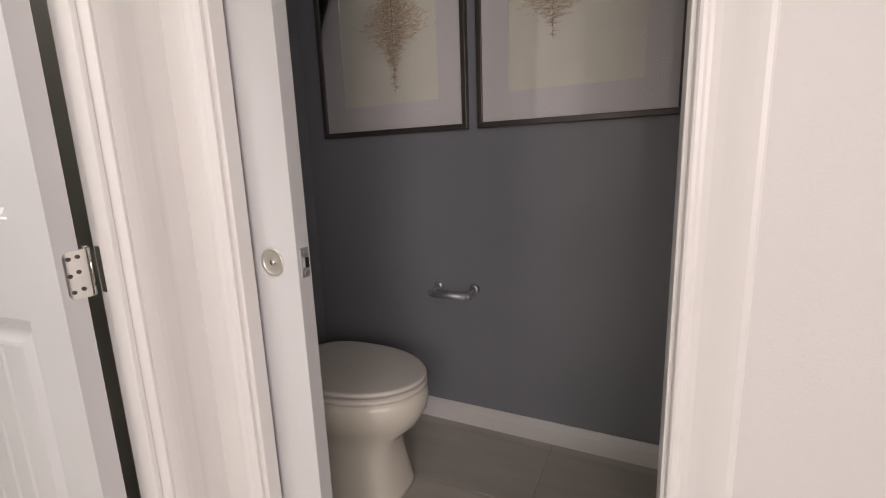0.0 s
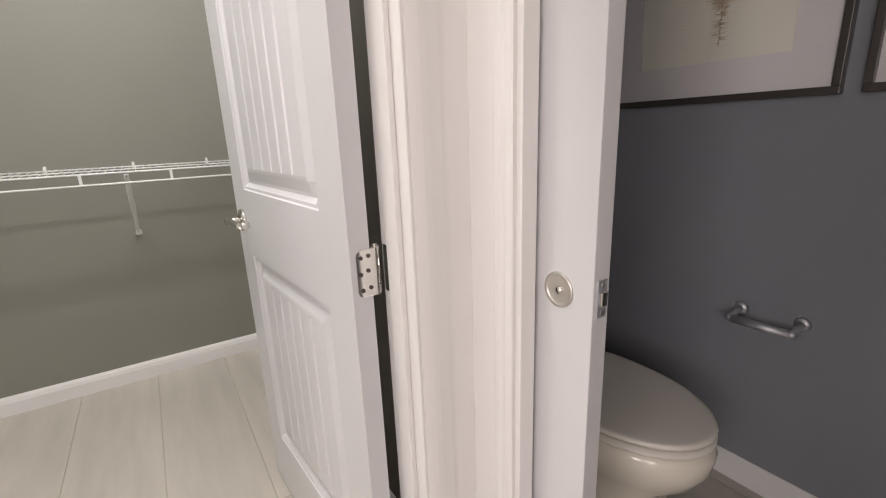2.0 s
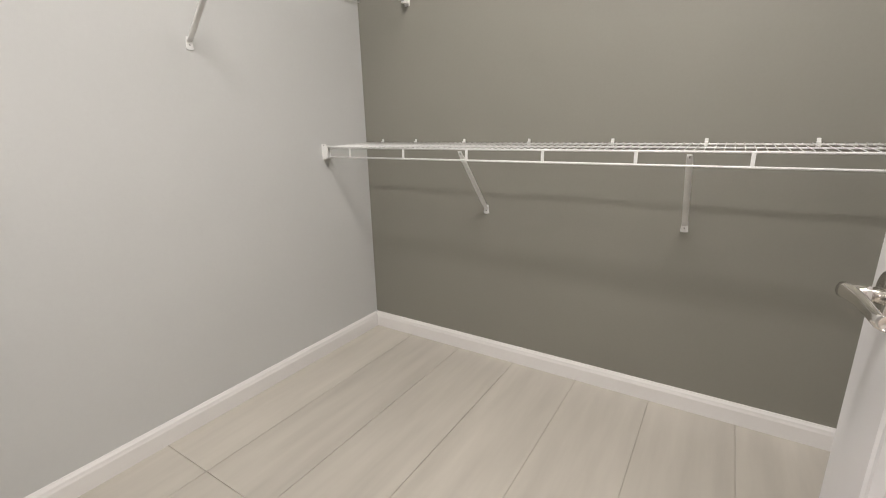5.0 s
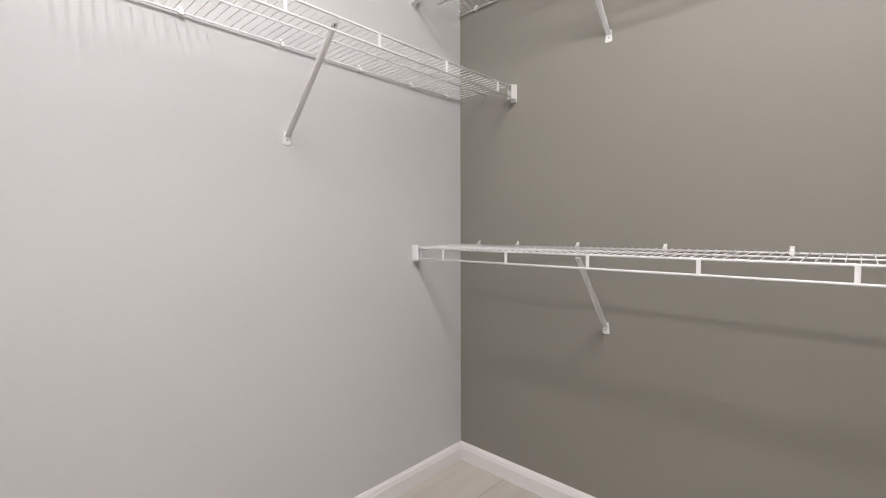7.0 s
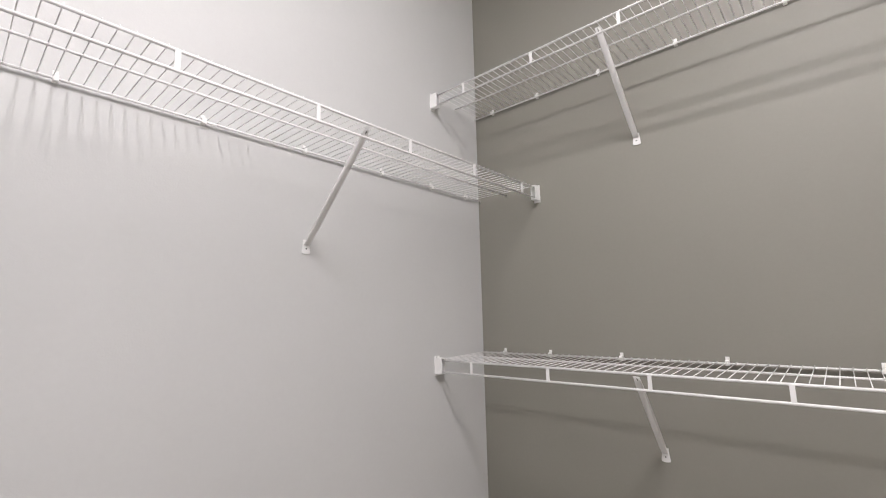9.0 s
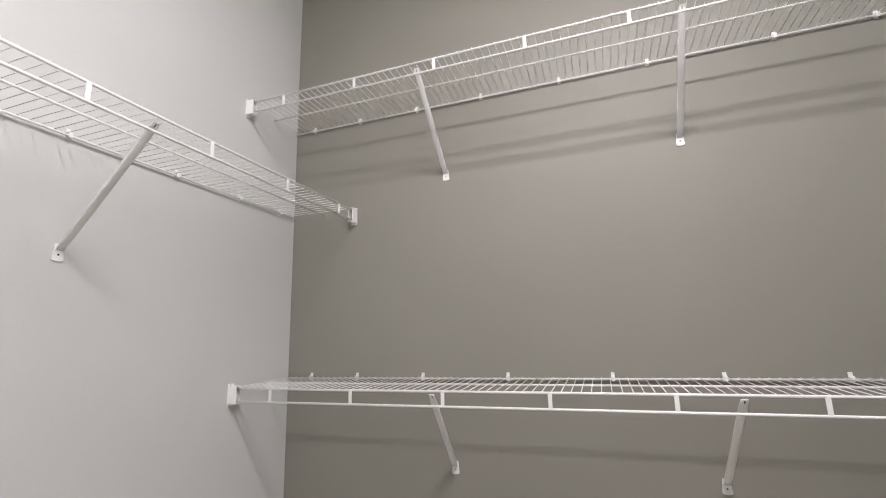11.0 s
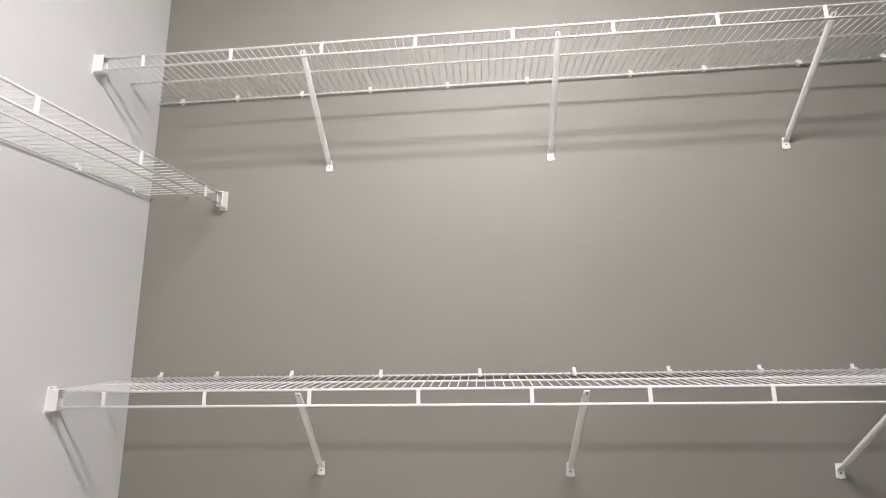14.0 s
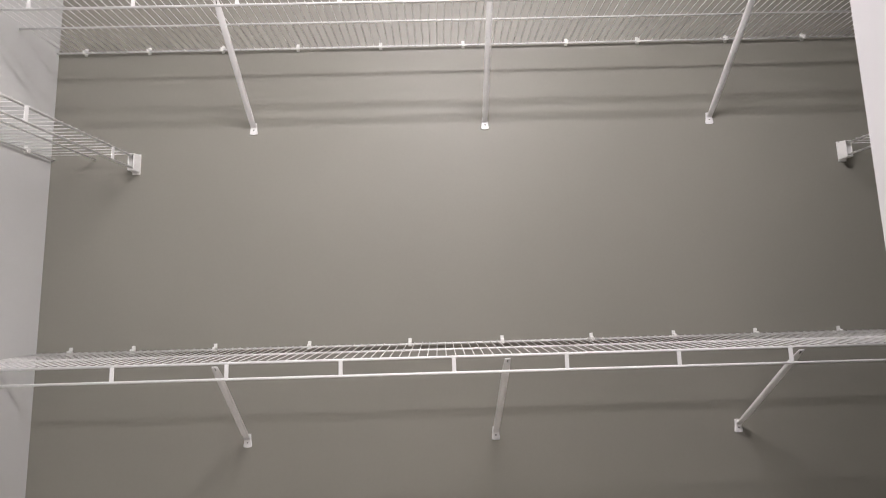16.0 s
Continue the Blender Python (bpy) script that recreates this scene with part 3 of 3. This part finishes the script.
rings = [oval(0.50, 0.228, 0.254, 0.168, 0.4135, square=3), oval(0.50, 0.24, 0.269, 0.182, 0.4175, square=3), oval(0.50, 0.24, 0.269, 0.182, 0.4235, square=3), oval(0.50, 0.238, 0.267, 0.180, 0.4275, square=3), oval(0.50, 0.233, 0.262, 0.175, 0.4295, square=3), oval(0.50, 0.225, 0.254, 0.167, 0.4302, square=3), oval(0.50, 0.14, 0.16, 0.10, 0.4310, square=3)]
part("lid", loft(rings), SEAT, toilet, "closed white lid", True)
part("tank", box(0.005, 0.175, -0.178, 0.178, 0.385, 0.735, 0.025), CHINA, toilet, smooth=True)
part("tank_lid", box(0.0, 0.182, -0.184, 0.184, 0.737, 0.775, 0.012), CHINA, toilet, smooth=True)
fl = part("flush_lever", rod((0.175, -0.13, 0.69), (0.188, -0.13, 0.69), 0.014, 14), CHROME, toilet, smooth=True)
part("lever_arm", rod((0.192, -0.13, 0.69), (0.192, -0.06, 0.683), 0.006, 10), CHROME, fl, smooth=True)
for s in (-1, 1):
    part("seat_hinge", box(0.245, 0.285, s * 0.07 - 0.02, s * 0.07 + 0.02, 0.386, 0.415, 0.006), SEAT, toilet)

# ---- toilet paper holder ----
ph = thing("toilet_paper_holder", pose(-0.428, PIC, 0.590), "empty brushed nickel toilet paper holder on the dark wall", "paper holder")
for x in (-0.078, 0.078):
    base = part("wall_post", rod((x, 0, 0), (x, -0.010, 0), 0.021, 20, 0.017), DULL, ph, smooth=True)
    part("arm", rod((x, -0.010, 0), (x, -0.068, -0.010), 0.010, 14, 0.0085), DULL, base, smooth=True)
    part("knuckle", rod((x - 0.009, -0.068, -0.012), (x + 0.009, -0.068, -0.012), 0.012, 16), DULL, base, smooth=True)
part("roller", rod((-0.074, -0.070, -0.014), (0.074, -0.070, -0.014), 0.0125, 18), DULL, ph, smooth=True)

# ---- framed pictures ----
PW, PH, FW = 0.656, 0.86, 0.019


def picture(x0, tree_x, tip, crown, wide, seed, label):
    """Local: x along the wall, y = 0 on the wall, z = 0 at the frame's foot."""
    rng = random.Random(seed)
    pic = thing("framed_picture", pose(x0, PIC, 1.200), label, "picture", "framed tree prints")
    for name, b in (("frame_rail", (0, PW, 0, FW)), ("frame_rail", (0, PW, PH - FW, PH)), ("frame_stile", (0, FW, FW, PH - FW)), ("frame_stile", (PW - FW, PW, FW, PH - FW))):
        part(name, box(b[0], b[1], -0.030, -0.002, b[2], b[3], 0.002), PEWTER, pic)
    m = 0.115
    bm = box(FW, PW - FW, -0.017, -0.012, FW, m)
    add_box(bm, FW, PW - FW, -0.017, -0.012, PH - m, PH - FW)
    add_box(bm, FW, m, -0.017, -0.012, m, PH - m)
    add_box(bm, PW - m, PW - FW, -0.017, -0.012, m, PH - m)
    part("mat_board", bm, MATB, pic, "grey mat board")
    part("art_paper", box(FW, PW - FW, -0.010, -0.004, FW, PH - FW), ART, pic, "cream paper")
    # the printed tree: a thin trunk and many short twigs and washes
    ink, wash = bmesh.new(), bmesh.new()
    y = -0.0104

    def stroke(bm, x, z, dx, dz, w, lift):
        n = Vector((-dz, 0, dx)).normalized() * w
        p, q = Vector((x, y - lift, z)), Vector((x + dx, y - lift, z + dz))
        bm.faces.new([bm.verts.new(v) for v in (p - n, q - n * 0.15, q + n * 0.15, p + n)])

    top = crown + 0.16
    z = tip
    while z < top:
        stroke(ink, tree_x + rng.uniform(-0.001, 0.001), z, rng.uniform(-0.002, 0.002), 0.024, 0.0009 + 0.0030 * max(0, (z - tip)) / (top - tip), 0.0004)
        z += 0.017
    for k in range(3200):
        zz = rng.gauss(crown, 0.068)
        if not (tip + 0.06 < zz < PH - m - 0.02):
            continue
        reach = wide * math.exp(-((zz - crown) / 0.085) ** 2) + 0.012
        side = rng.choice((-1, 1))
        x = tree_x + side * abs(rng.gauss(0, 0.45)) * reach
        which = ink if k % 4 == 0 and abs(x - tree_x) < 0.035 else wash
        stroke(which, x, zz, side * rng.uniform(0.004, 0.020), rng.uniform(-0.007, 0.007), rng.uniform(0.0004, 0.0015), 0.0001 + 0.00000008 * k)
    for k in range(60):
        zz = tip + rng.uniform(0, 0.14)
        stroke(wash, tree_x, zz, rng.choice((-1, 1)) * rng.uniform(0.006, 0.03), rng.uniform(-0.004, 0.004), 0.0012, 0.00037)
    part("tree_print", ink, INK, pic, "brown printed tree")
    part("print_wash", wash, INK2, pic, "faded brown foliage print")
    g = part("glass", box(FW - 0.002, PW - FW + 0.002, -0.0225, -0.0205, FW - 0.002, PH - FW + 0.002), GLASS, pic)
    g.visible_shadow = False
    return pic


picture(-1.010, 0.352, 0.155, 0.405, 0.135, 5, "framed print of a bare brown tree on cream, grey mat")
picture(-0.314, 0.262, 0.268, 0.450, 0.185, 9, "framed print of a wide brown tree on cream, grey mat")

# ---- floor tiles ----
TW, TL, GAP = 0.305, 1.22, 0.0020
Y0, X0 = -1.097, -1.255


def tile_bm(w, l):
    bm = box(0, l, 0, w, -0.0100, 0)
    top = [e for e in bm.edges if all(v.co.z > -0.001 for v in e.verts)]
    bmesh.ops.bevel(bm, geom=top, offset=0.0012, segments=1, affect="EDGES")
    return bm


tiles = {}


def lay(x0, x1, y0, y1):
    w, l = round(y1 - y0 - GAP, 4), round(x1 - x0 - GAP, 4)
    if w < 0.02 or l < 0.02:
        return
    if (w, l) not in tiles:
        tiles[(w, l)] = mesh_of(tile_bm(w, l), TILE, False, "tile")
    part("tile", tiles[(w, l)], TILE, floor, where=Matrix.Translation((x0 + GAP / 2, y0 + GAP / 2, 0)))


for i in range(-3, 8):
    for j in range(-5, 10):
        x0, y0 = X0 + TL * i, Y0 + TW * j
        lay(max(x0, BACK - 0.02), min(x0 + TL, 1.92), max(y0, -2.32), min(y0 + TW, NORTH + 0.02))
